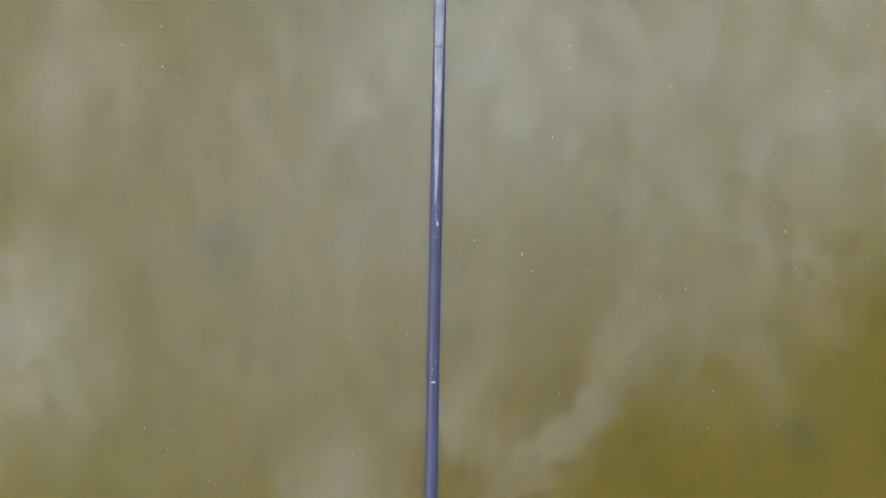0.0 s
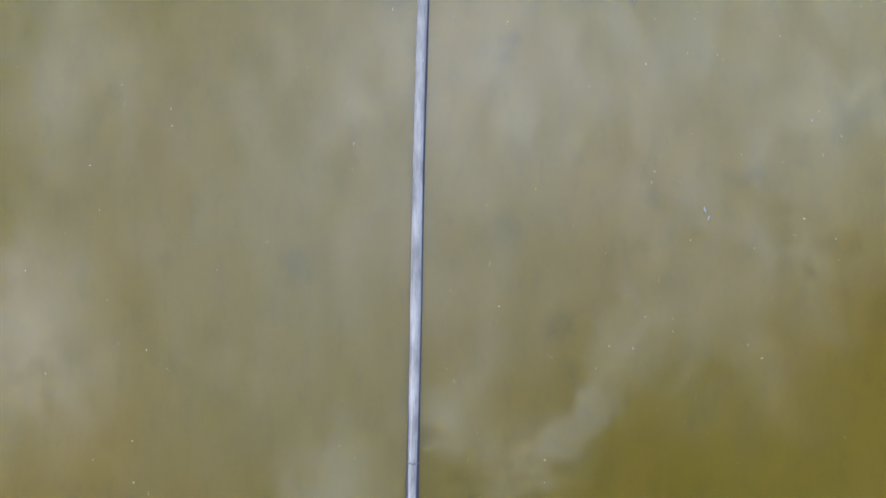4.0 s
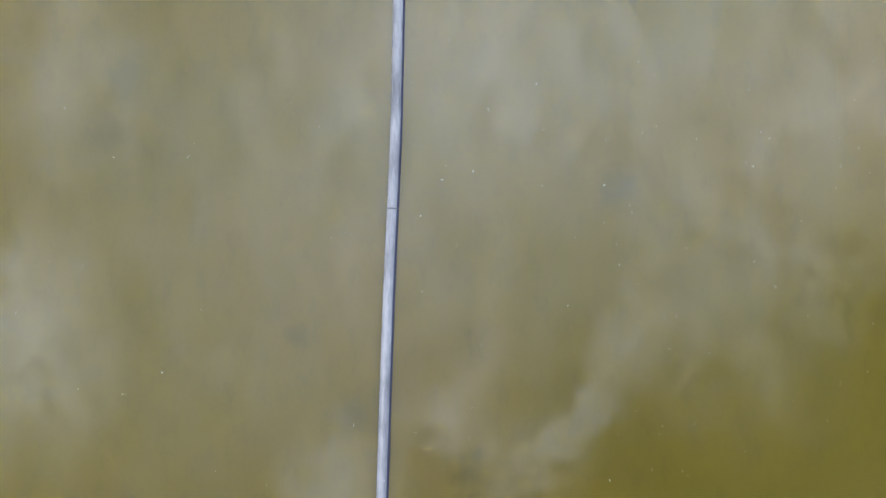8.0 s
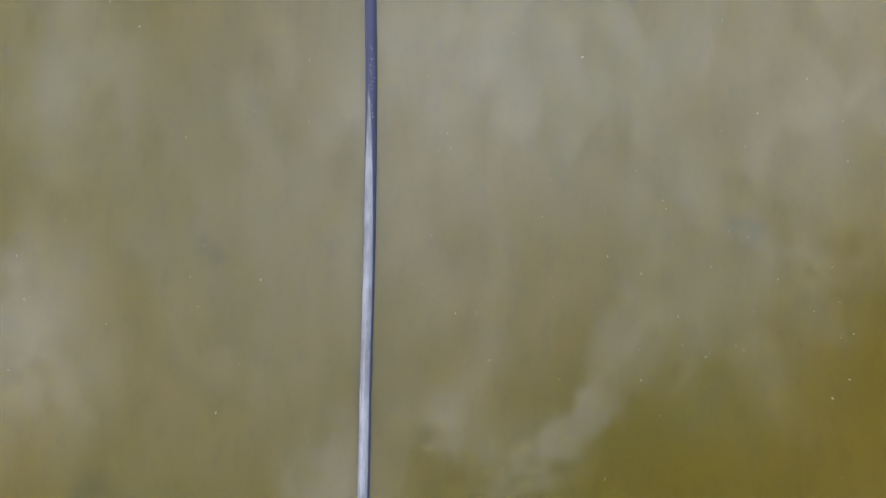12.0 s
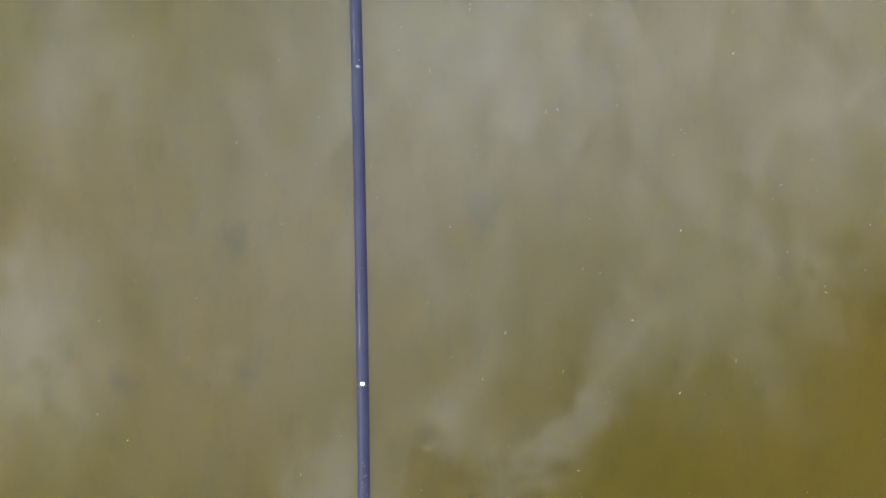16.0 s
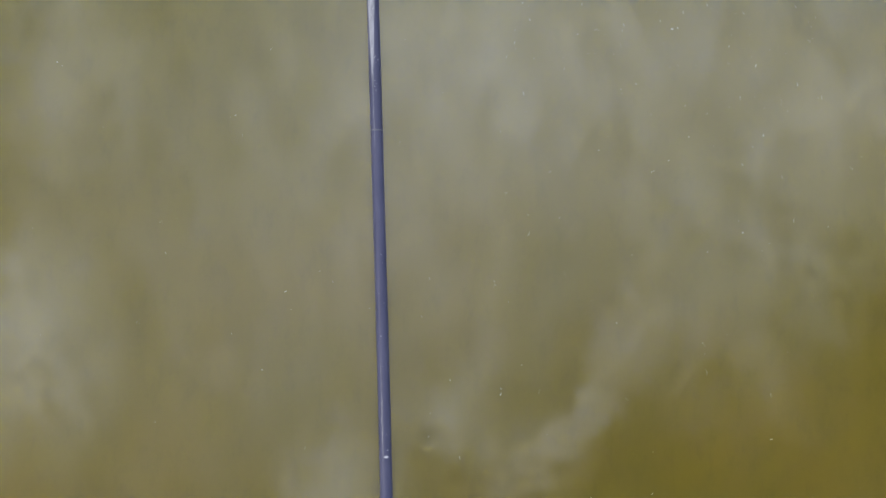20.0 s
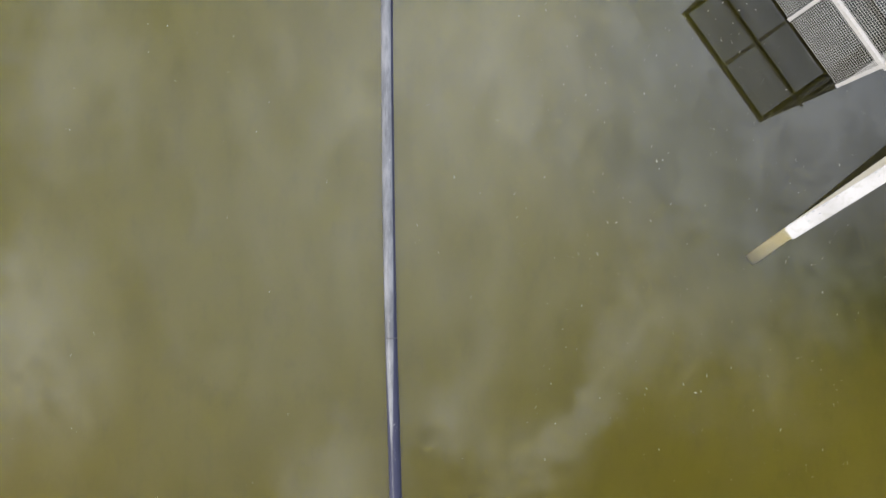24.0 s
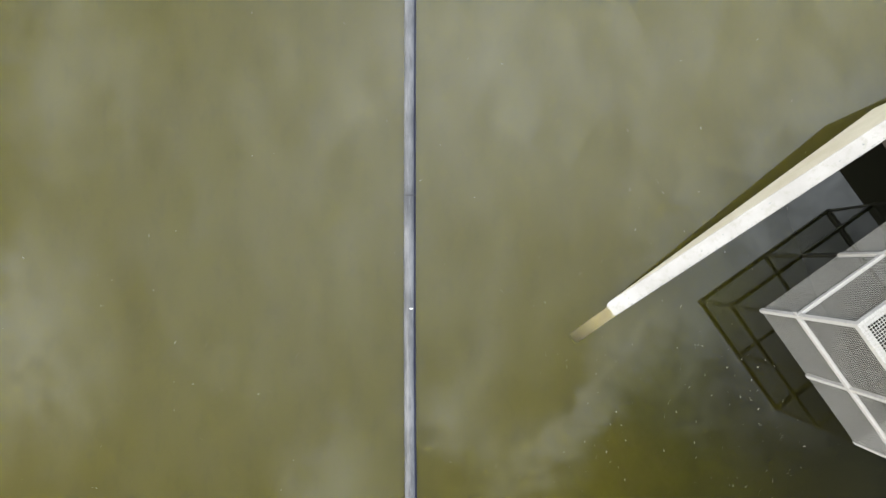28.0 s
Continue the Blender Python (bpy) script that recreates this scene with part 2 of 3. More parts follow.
MURK_WEED = (0.019, 0.0175, 0.0050)


def concrete_material(name, dark, light, mottled=0.6):
    b = Nodes(name)
    p = b.own()
    big, mid, fine = b.noise(p, 0.9, 5), b.noise(p, 6, 6, 0.65), b.noise(p, 55, 4, 0.7)
    col = b.mix(b.span(big, 0.3, 0.7), dark, light)
    col = b.mix(b.span(mid, 0.50, 0.70, 0, mottled), col, (0.20, 0.188, 0.168))
    col = b.mix(b.span(fine, 0.62, 0.80, 0, 0.5), col, (0.33, 0.31, 0.28))
    # waterline stain, by height over the pond
    z = b.add("ShaderNodeSeparateXYZ", {0: b.place()}).outputs[2]
    edge = b.calc("ADD", z, b.calc("MULTIPLY", mid, 0.10))
    col = b.mix(b.span(edge, 0.030, 0.052, 0.95, 0.0), col, b.mix(b.span(mid, 0.42, 0.62), (0.27, 0.235, 0.155), (0.19, 0.165, 0.105)))
    nrm = b.bump(b.calc("ADD", fine, mid), 0.35, 0.006)
    return b.surface(col, 0.85, nrm, spec=0.25)


def galvanised_material(name, pale, dull):
    b = Nodes(name)
    p = b.own()
    spangle, streak = b.noise(p, 28, 4, 0.6), b.noise(p, 5, 5, 0.6, (1, 1, 0.25))
    col = b.mix(b.span(spangle, 0.35, 0.7), pale, dull)
    col = b.mix(b.span(streak, 0.55, 0.75, 0, 0.35), col, (0.40, 0.36, 0.29))
    return b.surface(col, b.span(spangle, 0.3, 0.7, 0.42, 0.62), b.bump(spangle, 0.1, 0.002), metal=0.0, spec=0.5)


def pipe_material():
    """Black polyethylene: wet and dark near the water, its dry crown chalky and pale."""
    b = Nodes("black_polyethylene")
    p = b.place()
    z = b.add("ShaderNodeSeparateXYZ", {0: p}).outputs[2]
    blotch, scuff = b.noise(p, 2.2, 5, 0.6, (1, 0.35, 1)), b.noise(p, 34, 5, 0.72, (2.0, 0.07, 1.6))
    y = b.add("ShaderNodeSeparateXYZ", {0: p}).outputs[1]
    awash = b.calc("SUBTRACT", b.calc("ADD", b.span(y, 27.0, 33.8), b.span(y, 0.2, 8.0, 0.92, 0.0)), b.span(y, 50.8, 56.0))
    line = b.calc("ADD", b.calc("MULTIPLY", awash, 0.084), 0.034)
    # the dry strip leans to the sunny side: lit and shaded flanks painted in
    across = b.add("ShaderNodeSeparateXYZ", {0: b.add("ShaderNodeNewGeometry").outputs["Normal"]}).outputs[0]
    sunward = b.calc("SUBTRACT", z, b.calc("MULTIPLY", across, b.span(y, 4.0, 14.0, 0.008, 0.05)))
    level = b.calc("ADD", sunward, b.calc("MULTIPLY", b.calc("SUBTRACT", scuff, 0.5), 0.030))
    dry = b.span(b.calc("SUBTRACT", level, line), -0.002, 0.004)
    chalk = b.mix(b.span(blotch, 0.3, 0.72), (0.060, 0.062, 0.070), (0.140, 0.142, 0.156))
    chalk = b.mix(b.span(scuff, 0.50, 0.72, 0, 0.65), chalk, (0.020, 0.020, 0.028))
    chalk = b.mix(b.span(scuff, 0.44, 0.26, 0, 0.6), chalk, (0.24, 0.24, 0.255))
    wet = b.mix(b.span(blotch, 0.3, 0.7), (0.018, 0.019, 0.036), (0.026, 0.027, 0.046))
    col = b.mix(dry, wet, chalk)
    rough = b.calc("ADD", b.span(blotch, 0.3, 0.7, 0.25, 0.40), b.span(dry, 0, 1, 0.16, 0.03))
    return b.surface(col, rough, b.bump(scuff, 0.15, 0.002), spec=0.10)


def plain_material(name, dark, light, scale=20.0, rough=0.8):
    b = Nodes(name)
    n = b.noise(b.own(), scale, 4, 0.6)
    return b.surface(b.mix(b.span(n, 0.3, 0.7), dark, light), rough, b.bump(n, 0.3, 0.004))


MAT = {
    "water": water_material(),
    "mud": mud_material(),
    "concrete": concrete_material("bleached_concrete", (0.225, 0.214, 0.209), (0.295, 0.283, 0.279)),
    "stained": concrete_material("tan_concrete", (0.40, 0.355, 0.275), (0.47, 0.43, 0.35), 0.15),
    "lichen": plain_material("dark_lichen", (0.10, 0.105, 0.115), (0.19, 0.195, 0.205), 60),
    "head_shade": plain_material("shade_darkened_concrete", (0.035, 0.030, 0.026), (0.075, 0.068, 0.060), 5),
    "steel": galvanised_material("pale_galvanised_steel", (0.325, 0.314, 0.308), (0.255, 0.247, 0.244)),
    "mesh": galvanised_material("galvanised_mesh", (0.29, 0.28, 0.268), (0.21, 0.20, 0.192)),
    "pipe": pipe_material(),
    "weld": plain_material("dark_weld", (0.010, 0.010, 0.014), (0.030, 0.030, 0.038), 40, 0.5),
    "paint": plain_material("white_paint", (0.72, 0.72, 0.72), (0.85, 0.85, 0.84)),
    "crust": plain_material("pale_crust", (0.085, 0.085, 0.095), (0.18, 0.18, 0.19), 60),
    "foam": plain_material("pale_flecks", (0.075, 0.072, 0.060), (0.16, 0.155, 0.135), 40),
    "leaf": plain_material("bleached_leaf", (0.075, 0.07, 0.052), (0.16, 0.152, 0.125), 30),
    "feather": plain_material("grey_feather", (0.025, 0.028, 0.050), (0.10, 0.105, 0.135), 30),
}


# ---------- mesh helpers ----------
def part(name, bm, material, parent=None, label="", smooth=False):
    me = bpy.data.meshes.new(name)
    bmesh.ops.recalc_face_normals(bm, faces=bm.faces)
    bm.to_mesh(me)
    bm.free()
    me.materials.append(MAT[material] if isinstance(material, str) else material)
    if smooth:
        me.polygons.foreach_set("use_smooth", [True] * len(me.polygons))
    ob = new(name, me)
    if parent is not None:
        ob.parent = parent
    return tagged(ob, label)


def box(bm, lo, hi, bevel=0.0):
    m = Matrix.Translation([(a + b) / 2 for a, b in zip(lo, hi)]) @ Matrix.Diagonal([b - a for a, b in zip(lo, hi)] + [1])
    verts = bmesh.ops.create_cube(bm, size=1.0, matrix=m)["verts"]
    if bevel:
        edges = list({e for v in verts for e in v.link_edges})
        bmesh.ops.bevel(bm, geom=edges, offset=bevel, segments=2, affect="EDGES", profile=0.6)
    return bm


def boxed(name, lo, hi, material, parent, bevel=0.0, label=""):
    return part(name, box(bmesh.new(), lo, hi, bevel), material, parent, label)


# ---------- the pond ----------
def sheet(name, z, material, label, category):
    bm = bmesh.new()
    bmesh.ops.create_grid(bm, x_segments=1, y_segments=1, size=700, matrix=Matrix.Translation((0, 30, z)))
    return tagged(part(name, bm, material), label, category, kind="structure")


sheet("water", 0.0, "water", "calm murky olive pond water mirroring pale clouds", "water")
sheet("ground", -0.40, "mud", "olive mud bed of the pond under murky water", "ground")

# ---------- the floating pipe ----------
PIPE_R, PIPE_Z = 0.143, -0.037
STATION = 3.6415
BENDS = [-0.215, -0.158, -0.097, -0.026, 0.046, 0.112, 0.203, 0.321, 0.473, 0.547, 0.634, 0.662, 0.608, 0.537, 0.446, 0.338, 0.226, 0.118, 0.054, 0.021, 0.019, 0.021, 0.032]
JOINTS = [-40.9, -25.7, -10.4, 4.75, 20.08, 35.33, 50.22, 65.56, 80.8, 96.0]


def pipe_x(y):
    s = min(max((y + 7.283) / STATION, 0.0), len(BENDS) - 1.001)
    i = int(s)
    k = [BENDS[min(max(i + d, 0), len(BENDS) - 1)] for d in (-1, 0, 1, 2)]
    a = s - i
    return 0.5 * (2 * k[1] + (k[2] - k[0]) * a + (2 * k[0] - 5 * k[1] + 4 * k[2] - k[3]) * a * a + (3 * k[1] - 3 * k[2] + k[3] - k[0]) * a ** 3)


def ramp(a, b, v):
    s = min(max((v - a) / (b - a), 0.0), 1.0)
    return s * s * (3 - 2 * s)


def crown(y):
    """Height of the pipe's top over the water."""
    return PIPE_Z + PIPE_R + 0.004 * math.sin(y * 0.9)


def tube(bm, y0, y1, radius, step=0.3, sides=24, caps=False):
    n = max(2, int((y1 - y0) / step))
    rings = []
    for i in range(n + 1):
        y = y0 + (y1 - y0) * i / n
        slope = (pipe_x(y + 0.1) - pipe_x(y - 0.1)) / 0.2
        side = Vector((1, -slope, 0)).normalized()
        c = Vector((pipe_x(y), y, crown(y) - PIPE_R))
        rings.append([bm.verts.new(c + side * radius * math.cos(a) + Vector((0, 0, radius * math.sin(a))))
                      for a in (2 * math.pi * k / sides for k in range(sides))])
    for r0, r1 in zip(rings, rings[1:]):
        for k in range(sides):
            bm.faces.new((r0[k], r0[(k + 1) % sides], r1[(k + 1) % sides], r1[k]))
    if caps:
        bm.faces.new(rings[0])
        bm.faces.new(rings[-1])
    return bm


def build_pipe():
    pipe = tagged(new("floating_pipe"), "long black plastic pipe floating on murky pond water", "pipe")
    for y0, y1 in zip(JOINTS, JOINTS[1:]):
        part("pipe_section", tube(bmesh.new(), y0 + 0.004, y1 - 0.004, PIPE_R), "pipe", pipe, smooth=True)
    for y in (*JOINTS[1:-1], 53.87):
        part("weld_bead", tube(bmesh.new(), y - 0.014, y + 0.014, PIPE_R + 0.004, 0.014, caps=True), "weld", pipe, "dark weld bead between pipe lengths", True)

    def patch(bm, y, angle, length, width, rng):
        """A thin crust that follows the pipe's round."""
        rim = []
        for k in range(9):
            a = 2 * math.pi * k / 9
            w = rng.uniform(0.6, 1.1)
            t = angle + math.cos(a) * w * width / 2 / PIPE_R
            yy = y + math.sin(a) * w * length / 2
            r = PIPE_R + 0.003
            rim.append(bm.verts.new((pipe_x(yy) + r * math.cos(t), yy, crown(yy) - PIPE_R + r * math.sin(t))))
        mid = bm.verts.new((pipe_x(y) + (PIPE_R + 0.006) * math.cos(angle), y, crown(y) - PIPE_R + (PIPE_R + 0.006) * math.sin(angle)))
        for k in range(9):
            bm.faces.new((rim[k], rim[(k + 1) % 9], mid))

    rng = random.Random(4)
    for y, angle, length, width in ((-2.84, 1.5, 0.05, 0.16), (42.75, 1.35, 0.07, 0.14), (57.96, 1.2, 0.06, 0.05), (0.72, 1.3, 0.14, 0.06), (13.9, 1.3, 0.05, 0.06)):
        bm = bmesh.new()
        patch(bm, y, angle, length, width, rng)
        part("crust", bm, "crust", pipe, "pale crust on the pipe")
    bm = bmesh.new()
    patch(bm, 35.38, 1.5, 0.13, 0.12, rng)
    part("paint_mark", bm, "paint", pipe, "white paint mark at a pipe joint")
    bm = bmesh.new()
    patch(bm, 62.88, 1.25, 0.035, 0.11, rng)
    part("paint_mark", bm, "paint", pipe, "small white dash on the pipe")
    # barnacle-like spots where the pipe dips under
    bm = bmesh.new()
    for lo, hi, n in ((-3.0, 2.2, 34), (31.0, 33.6, 40), (51.0, 53.2, 16), (36, 50, 14), (5, 30, 12), (54, 72, 12)):
        for _ in range(n):
            s = rng.uniform(0.008, 0.024)
            patch(bm, rng.uniform(lo, hi), rng.gauss(1.45, 0.3), s * rng.uniform(0.8, 2.2), s, rng)
    tagged(part("crust_specks", bm, "crust", pipe, "small pale crusts on the pipe"), kind="stuff")
    return pipe


build_pipe()


# ---------- the intake: wing walls, headwall and cage ----------
def wing_wall(name, y_in, side, splay, slope, foot, thick, label):
    """A concrete wall whose top slopes down into the water; side = +1 or -1 tells where its outer face is; splay, in degrees, turns it off the channel; foot is where its top meets the water."""
    wall = tagged(new(name), label, "wall", kind="structure")
    wall.matrix_world = INTAKE
    bm = bmesh.new()
    rows = []
    bend, lean = math.tan(radians(12)), math.tan(radians(splay))
    for x, dy in ((-4.15, 0.0), (-2.88, 0.0), (0.0, 0.0), (2.5, 0.0), (5.07, 0.0), (7.6, -2.55 * bend)):
        z = (x - foot) * slope
        dy += (x + 2.9) * lean
        a, c = y_in + dy, y_in + dy + side * thick
        ch = 0.018 * side
        # the sunken toe is cast a little wider
        if x < -3:
            a, c = (a - 0.10, c) if side > 0 else (a, c - 0.10)
        rows.append([bm.verts.new(v) for v in ((x, a, -0.9), (x, a, z - 0.018), (x, a + ch, z), (x, c - ch, z), (x, c, z - 0.018), (x, c, -0.9))])
    for r0, r1 in zip(rows, rows[1:]):
        for k in range(6):
            bm.faces.new((r0[k], r0[(k + 1) % 6], r1[(k + 1) % 6], r1[k]))
    bm.faces.new(rows[0])
    bm.faces.new(rows[-1])
    body = part("wall_body", bm, "concrete", wall)
    body.data.materials.append(MAT["stained"])
    for f in body.data.polygons:
        if abs(f.normal.z) < 0.3:
            f.material_index = 1
    r = random.Random(int(abs(y_in) * 10))
    spots = bmesh.new()
    for _ in range(64):
        x = r.uniform(-2.6, 4.8)
        y = y_in + (x + 2.9) * lean + side * (r.uniform(0.022, 0.045) if r.random() < 0.8 else r.uniform(0.05, thick - 0.05))
        s = r.uniform(0.006, 0.019)
        rim = []
        for k in range(7):
            ang = 2 * math.pi * k / 7
            xx, yy = x + s * r.uniform(0.8, 2.4) * math.cos(ang), y + s * r.uniform(0.5, 1.1) * math.sin(ang)
            rim.append(spots.verts.new((xx, yy, (xx - foot) * slope + 0.002)))
        mid = spots.verts.new((x, y, (x - foot) * slope + 0.005))
        for k in range(7):
            spots.faces.new((rim[k], rim[(k + 1) % 7], mid))
    tagged(part("lichen", spots, "lichen", wall, "dark spots of lichen on the wall top"), kind="stuff")
    return wall


wing_wall("wall_north", 1.838, 1, 0.92, 0.219, -2.89, 0.362, "pale concrete wing wall sloping down into the pond")
wing_wall("wall_south", -5.808, -1, -0.07, 0.216, -2.92, 0.345, "pale concrete wing wall sloping down into the pond")
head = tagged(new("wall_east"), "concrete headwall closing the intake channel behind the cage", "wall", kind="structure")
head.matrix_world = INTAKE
# the concrete is coloured nearly black for the shade on its face
boxed("wall_body", (4.74, -5.80, -0.9), (5.06, 1.955, 1.87), "head_shade", head, 0.02)

CAGE_H, RAIL_Z = 3.19, 1.41
CAGE_X, CAGE_Y = (0.0, 2.329, 4.69), (0.0, -1.924, -3.870)


def mesh_panel(cage, origin, along, up, w, h, dx, dy, wire, name="mesh_panel"):
    """A welded mesh panel: thin bars both ways, bars one way in front of the others."""
    bm = bmesh.new()
    o, a, u = Vector(origin), Vector(along), Vector(up)
    n = a.cross(u)

    def bar(p, d, e, length):
        vs = []
        for s in (0, length):
            for i, j in ((-1, -1), (1, -1), (1, 1), (-1, 1)):
                vs.append(bm.verts.new(p + d * s + e * (i * wire / 2) + n * (j * wire / 2)))
        for k in range(4):
            bm.faces.new((vs[k], vs[(k + 1) % 4], vs[4 + (k + 1) % 4], vs[4 + k]))

    cols, rows = max(1, round(w / dx)), max(1, round(h / dy))
    for i in range(1, cols):
        bar(o + a * (w * i / cols), u, a, h)
    for j in range(1, rows):
        bar(o + u * (h * j / rows) + n * wire * 0.8, a, u, w)
    return part(name, bm, "mesh", cage)


def build_cage():
    cage = tagged(new("intake_cage"), "pale galvanised steel mesh cage standing in the pond intake", "cage")
    cage.matrix_world = INTAKE
    x0, x1, x2 = CAGE_X
    y0, y1, y2 = CAGE_Y
    t = 0.09
    low = -0.7
    # corner posts of angle section
    for cx, sx in ((x0, 1), (x2, -1)):
        for cy, sy in ((y0, -1), (y2, 1)):
            bm = bmesh.new()
            box(bm, (min(cx, cx + sx * t), min(cy, cy + sy * 0.016), low), (max(cx, cx + sx * t), max(cy, cy + sy * 0.016), CAGE_H), 0.004)
            box(bm, (min(cx, cx + sx * 0.016), min(cy + sy * 0.014, cy + sy * t), low), (max(cx, cx + sx * 0.016), max(cy + sy * 0.014, cy + sy * t), CAGE_H), 0.004)
            part("corner_post", bm, "steel", cage)
    # middle posts
    for px in (x0 - 0.004, x2 - 0.07):
        boxed("middle_post", (px, y1 - t / 2, low), (px + 0.075, y1 + t / 2, CAGE_H - 0.02), "steel", cage, 0.006)
    for py in (y0 - 0.071, y2 - 0.004):
        boxed("middle_post", (x1 - t / 2, py, low), (x1 + t / 2, py + 0.075, CAGE_H - 0.02), "steel", cage, 0.006)
    # rails at half height and round the top
    for z, h, out, name in ((RAIL_Z, 0.105, 0.012, "middle_rail"), (CAGE_H, 0.13, 0.016, "top_rail")):
        for px, d in ((x0, -1), (x2, 1)):
            boxed(name, (px + min(0, d * out) - (0.0 if d < 0 else 0.07), y2 - 0.01, z - h / 2), (px + max(0, d * out) + (0.07 if d < 0 else 0.0), y0 + 0.01, z + h / 2), "steel", cage, 0.006)
        for py, d in ((y0, 1), (y2, -1)):
            boxed(name, (x0 + 0.06, py - (0.07 if d > 0 else out), z - h / 2), (x2 - 0.06, py + (out if d > 0 else 0.07), z + h / 2), "steel", cage, 0.006)
    # flat flange that carries the top grating
    w = 0.115
    for lo, hi in (((x0, y2), (x0 + w, y0)), ((x2 - w, y2), (x2, y0)), ((x0 + w + 0.002, y0 - w), (x2 - w - 0.002, y0)), ((x0 + w + 0.002, y2), (x2 - w - 0.002, y2 + w))):
        boxed("top_flange", (*lo, CAGE_H + 0.052), (*hi, CAGE_H + 0.068), "steel", cage, 0.003)
    # top grid supports
    boxed("top_beam", (x1 - 0.05, y2 + 0.07, CAGE_H - 0.10), (x1 + 0.05, y0 - 0.07, CAGE_H - 0.02), "steel", cage, 0.006)
    boxed("top_beam", (x0 + 0.07, y1 - 0.05, CAGE_H - 0.10), (x2 - 0.07, y1 + 0.05, CAGE_H - 0.021), "steel", cage, 0.006)
    # mesh panels
    for z0, z1 in ((low, RAIL_Z - 0.06), (RAIL_Z + 0.06, CAGE_H - 0.06)):
        for a, c in ((y0 - 0.05, y1 + 0.05), (y1 - 0.05, y2 + 0.05)):
            for px in (x0 + 0.03,):
                mesh_panel(cage, (px, a, z0), (0, -1, 0), (0, 0, 1), a - c, z1 - z0, 0.057, 0.066, 0.0047)
        for a, c in ((x0 + 0.05, x1 - 0.05), (x1 + 0.05, x2 - 0.05)):
            for py in (y0 - 0.03, y2 + 0.03):
                mesh_panel(cage, (a, py, z0), (1, 0, 0), (0, 0, 1), c - a, z1 - z0, 0.057, 0.066, 0.0047)
    for a, c in ((x0 - 0.01, x1), (x1, x2 + 0.01)):
        for d, e in ((y1, y0 + 0.01), (y2 - 0.01, y1)):
            mesh_panel(cage, (a, d, CAGE_H + 0.075), (1, 0, 0), (0, 1, 0), c - a, e - d, 0.058, 0.058, 0.0100, "top_grating")
    # lugs at the corners
    for py, d in ((y0, 1), (y2, -1)):
        for z in (RAIL_Z,):
            bm = bmesh.new()
            box(bm, (x0 + 0.02, min(py, py + d * 0.08), z - 0.05), (x0 + 0.035, max(py, py + d * 0.08), z + 0.05), 0.004)
            part("lifting_lug", bm, "steel", cage)
    return cage


build_cage()

# ---------- what floats on and under the surface ----------
rng = random.Random(11)

FLOATING = [(-6.32, 4.31), (-6.36, 5.24), (2.58, 2.7), (0.8, 0.35), (1.88, 0.03), (1.96, 8.28), (1.45, 5.43), (2.99, 4.8), (-5.54, 12.42), (7.96, 7.1), (-6.06, 7.3),
            (1.54, 20.75), (8.97, 10.29), (1.04, 19.92), (8.73, 21.07), (5.28, 20.63), (2.25, 20.95), (11.41, 25.36), (11.81, 25.79), (-4.79, 34.07), (5.63, 33.36),
            (11.93, 26.85), (2.07, 29.15), (-0.43, 41.58), (11.43, 37.48), (8.05, 38.92), (6.9, 36.83), (7.99, 35.14), (9.33, 43.1), (7.5, 50.08), (-1.83, 46.5),
            (8.73, 47.85), (5.08, 58.86), (8.25, 61.49), (7.52, 61.48), (8.25, 60.51), (9.33, 59.63), (7.14, 52.61), (1.23, 55.83), (6.29, 57.96), (5.14, 56.53), (5.34, 56.53)]


def floating_leaf(x, y, rng):
    bm = bmesh.new()
    n, ln, w = 7, rng.uniform(0.03, 0.075), rng.uniform(0.018, 0.04)
    curl = rng.uniform(0.004, 0.012)
    left, right = [], []
    for i in range(n):
        s = i / (n - 1)
        half = w / 2 * math.sin(math.pi * (0.08 + 0.86 * s)) * rng.uniform(0.75, 1.1)
        left.append(bm.verts.new((-half, (s - 0.5) * ln, 0.004 + curl * abs(s - 0.5) * 2)))
        right.append(bm.verts.new((half, (s - 0.5) * ln, 0.004 + curl * abs(s - 0.5) * 2)))
    for i in range(n - 1):
        bm.faces.new((left[i], right[i], right[i + 1], left[i + 1]))
    ext = bmesh.ops.extrude_face_region(bm, geom=list(bm.faces))
    for v in ext["geom"]:
        if isinstance(v, bmesh.types.BMVert):
            v.co.z -= 0.007
    ob = part("floating_leaf", bm, "leaf")
    ob.matrix_world = pose(x, y, 0.003, 0, 0, rng.uniform(0, 360))
    return tagged(ob, "bleached dead leaf floating on the pond", "leaf", "leaves on the pond")


for x, y in FLOATING:
    floating_leaf(x, y, rng)


def feather(x, y, turn, ln):
    bm = bmesh.new()
    n = 9
    rows = []
    for i in range(n):
        s = i / (n - 1)
        half = 0.022 * math.sin(math.pi * min(1, 0.12 + s * 0.85)) * (1 if i % 3 else 0.8)
        yy = (s - 0.5) * ln
        bow = 0.03 * (s - 0.5) ** 2
        rows.append([bm.verts.new((-half + bow, yy, 0.008)), bm.verts.new((bow, yy, 0.014)), bm.verts.new((half + bow, yy, 0.006)), bm.verts.new((bow, yy, 0.0))])
    for r0, r1 in zip(rows, rows[1:]):
        for k in range(4):
            bm.faces.new((r0[k], r0[(k + 1) % 4], r1[(k + 1) % 4], r1[k]))
    ob = part("feather", bm, "feather")
    ob.matrix_world = pose(x, y, 0.004, 0, 0, turn)
    return tagged(ob, "blue-grey feather floating on the pond", "feather", "feathers on the pond")


feather(6.68, 10.50, 15, 0.13)
feather(6.77, 10.31, -20, 0.12)


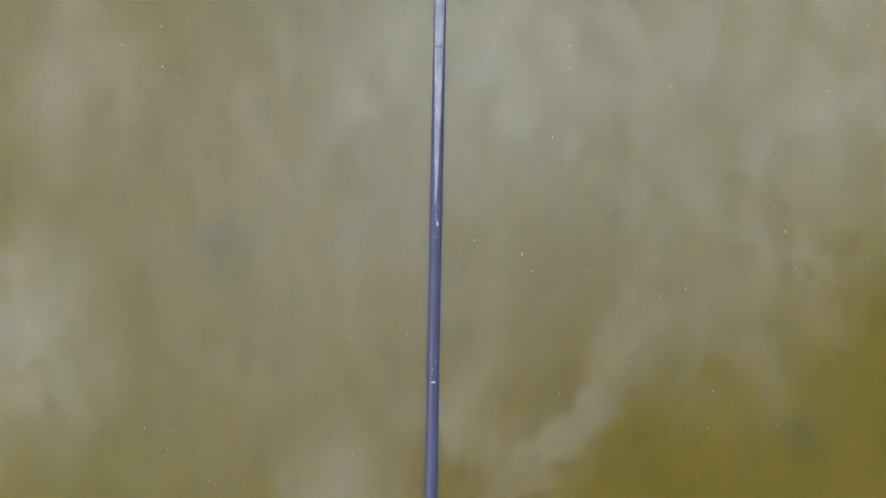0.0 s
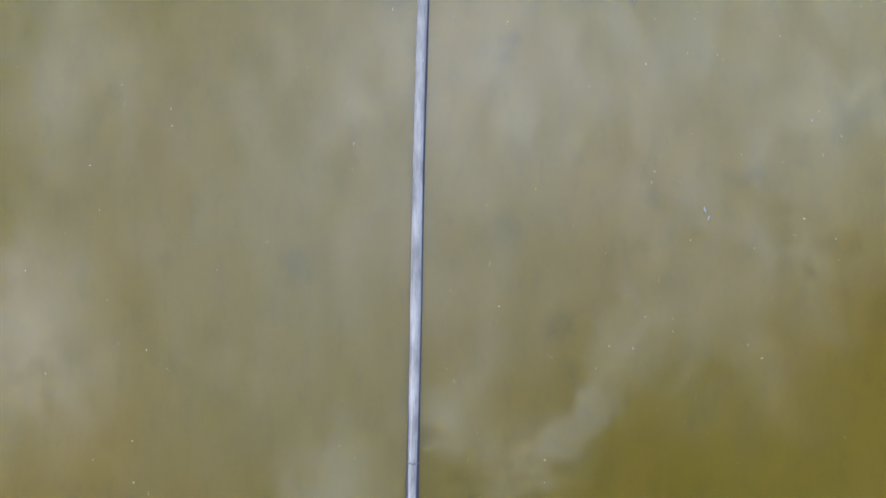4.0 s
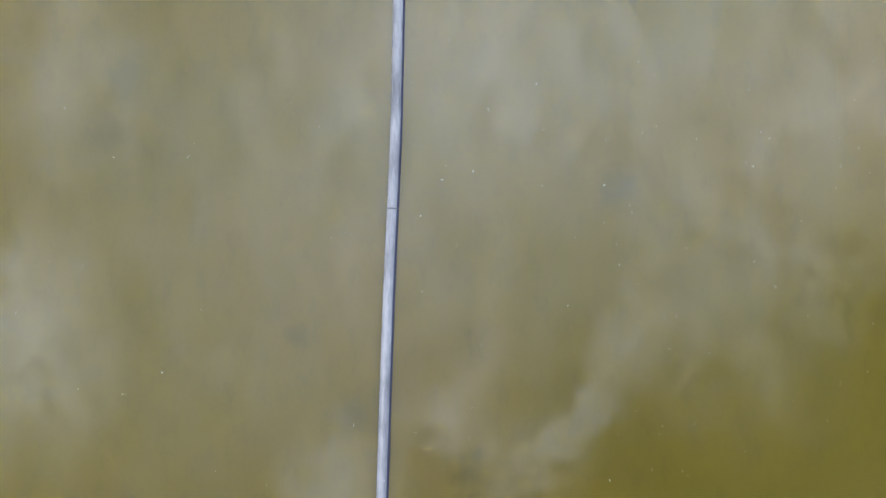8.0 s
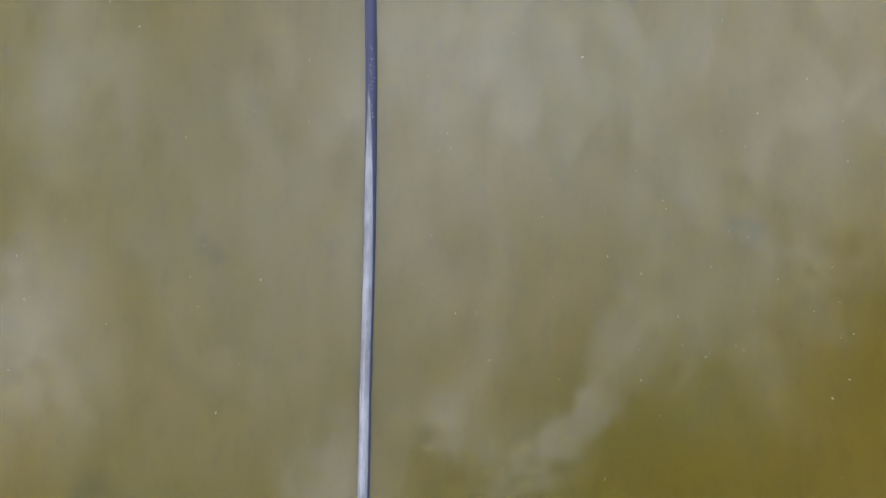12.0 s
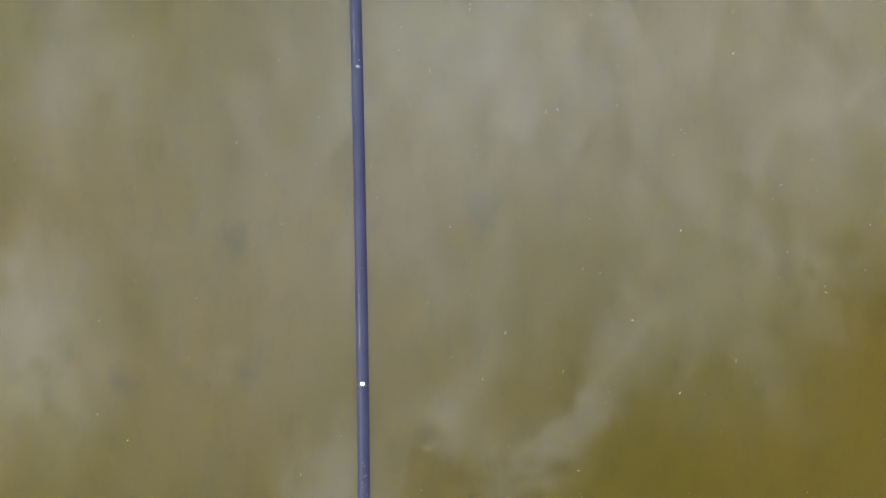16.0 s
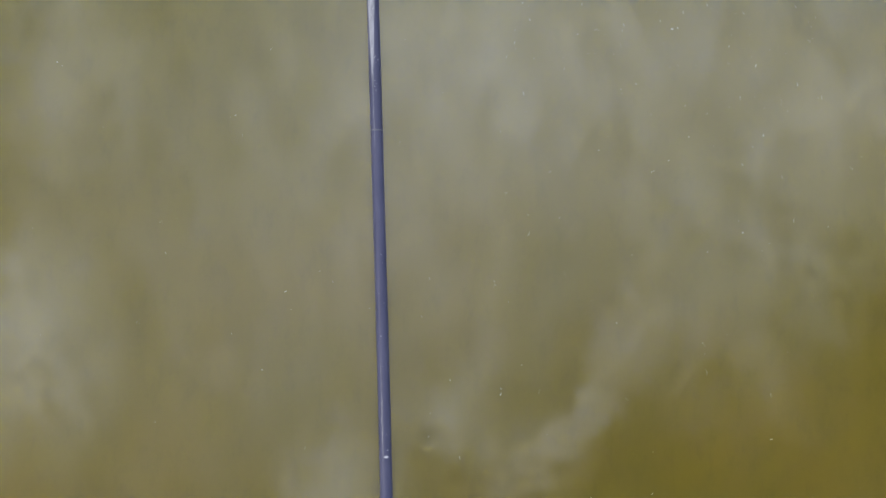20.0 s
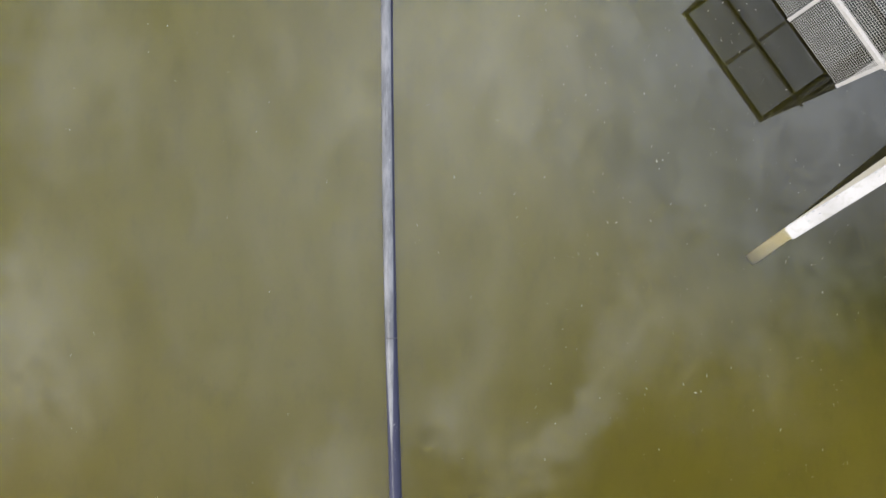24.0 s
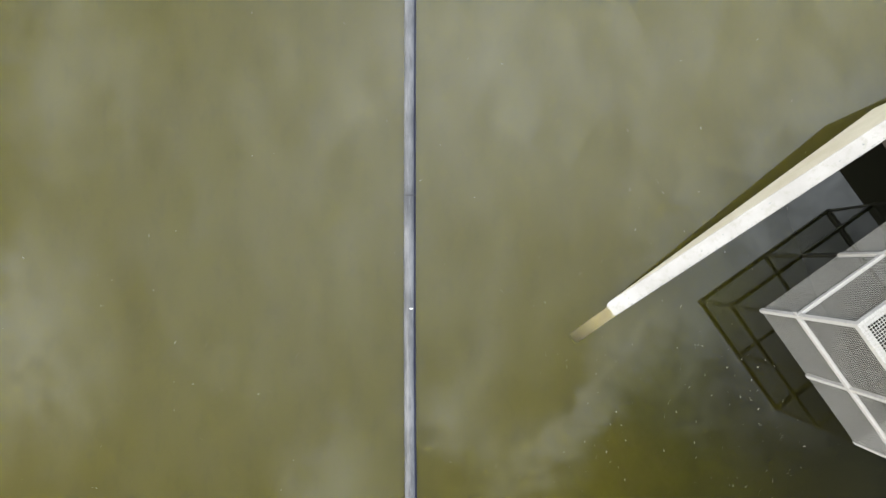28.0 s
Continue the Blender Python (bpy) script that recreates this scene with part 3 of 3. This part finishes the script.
def flecks():
    """Uncountable small foam and seed flecks on the water."""
    r = random.Random(23)
    bm = bmesh.new()
    for i in range(1900):
        x, y = r.uniform(-13, 15), r.uniform(-9, 74)
        if i > 1450:
            x, y = r.uniform(3, 11), r.gauss(57, 5)
        if r.random() > 0.45 + 0.55 * ramp(-2, 6, x):
            continue
        lx, ly = (INTAKE.inverted() @ Vector((x, y, 0)))[:2]
        if lx > -4 and (1.8 < ly < 2.4 or -6.2 < ly < -5.6 or (lx > -0.1 and -4 < ly < 0.1)):
            continue
        if abs(x - pipe_x(y)) < 0.2:
            continue
        s = min(0.017, 0.0045 * math.exp(abs(r.gauss(0, 0.75))))
        # larger flecks are ragged little strings of scum
        for j in range(1 if s < 0.009 else r.choice((2, 3, 3, 4))):
            if j:
                x, y, s = x + s * r.uniform(-1.3, 1.3), y + s * r.uniform(0.6, 2.2), s * r.uniform(0.4, 0.9)
            vs = [bm.verts.new((x + s * r.uniform(0.35, 1.1) * math.cos(a), y + s * r.uniform(0.5, 1.5) * math.sin(a), 0.003)) for a in (0.2, 1.5, 2.7, 3.9, 5.2)]
            top = bm.verts.new((x, y, 0.004 + s * 0.3))
            for k in range(5):
                bm.faces.new((vs[k], vs[(k + 1) % 5], top))
    # loose rosettes of scum
    for _ in range(340):
        x, y = r.uniform(0.6, 12) if r.random() < 0.8 else r.uniform(-10, -0.6), r.uniform(-9, 66)
        lx, ly = (INTAKE.inverted() @ Vector((x, y, 0)))[:2]
        if (lx > -4.4 and (1.6 < ly < 2.6 or -6.4 < ly < -5.5)) or (lx > -0.3 and -4.1 < ly < 0.3):
            continue
        spread = r.uniform(0.010, 0.034)
        for _ in range(r.randint(3, 8)):
            cx, cy, q = x + r.gauss(0, spread), y + r.gauss(0, spread * 1.3), r.uniform(0.0035, 0.009)
            vs = [bm.verts.new((cx + q * r.uniform(0.4, 1.2) * math.cos(a), cy + q * r.uniform(0.5, 1.5) * math.sin(a), 0.003)) for a in (0.2, 1.5, 2.7, 3.9, 5.2)]
            top = bm.verts.new((cx, cy, 0.006))
            for k in range(5):
                bm.faces.new((vs[k], vs[(k + 1) % 5], top))
    return tagged(part("surface_flecks", bm, "foam"), "pale flecks of foam and seed drifting on the pond", "flecks", kind="stuff")


flecks()
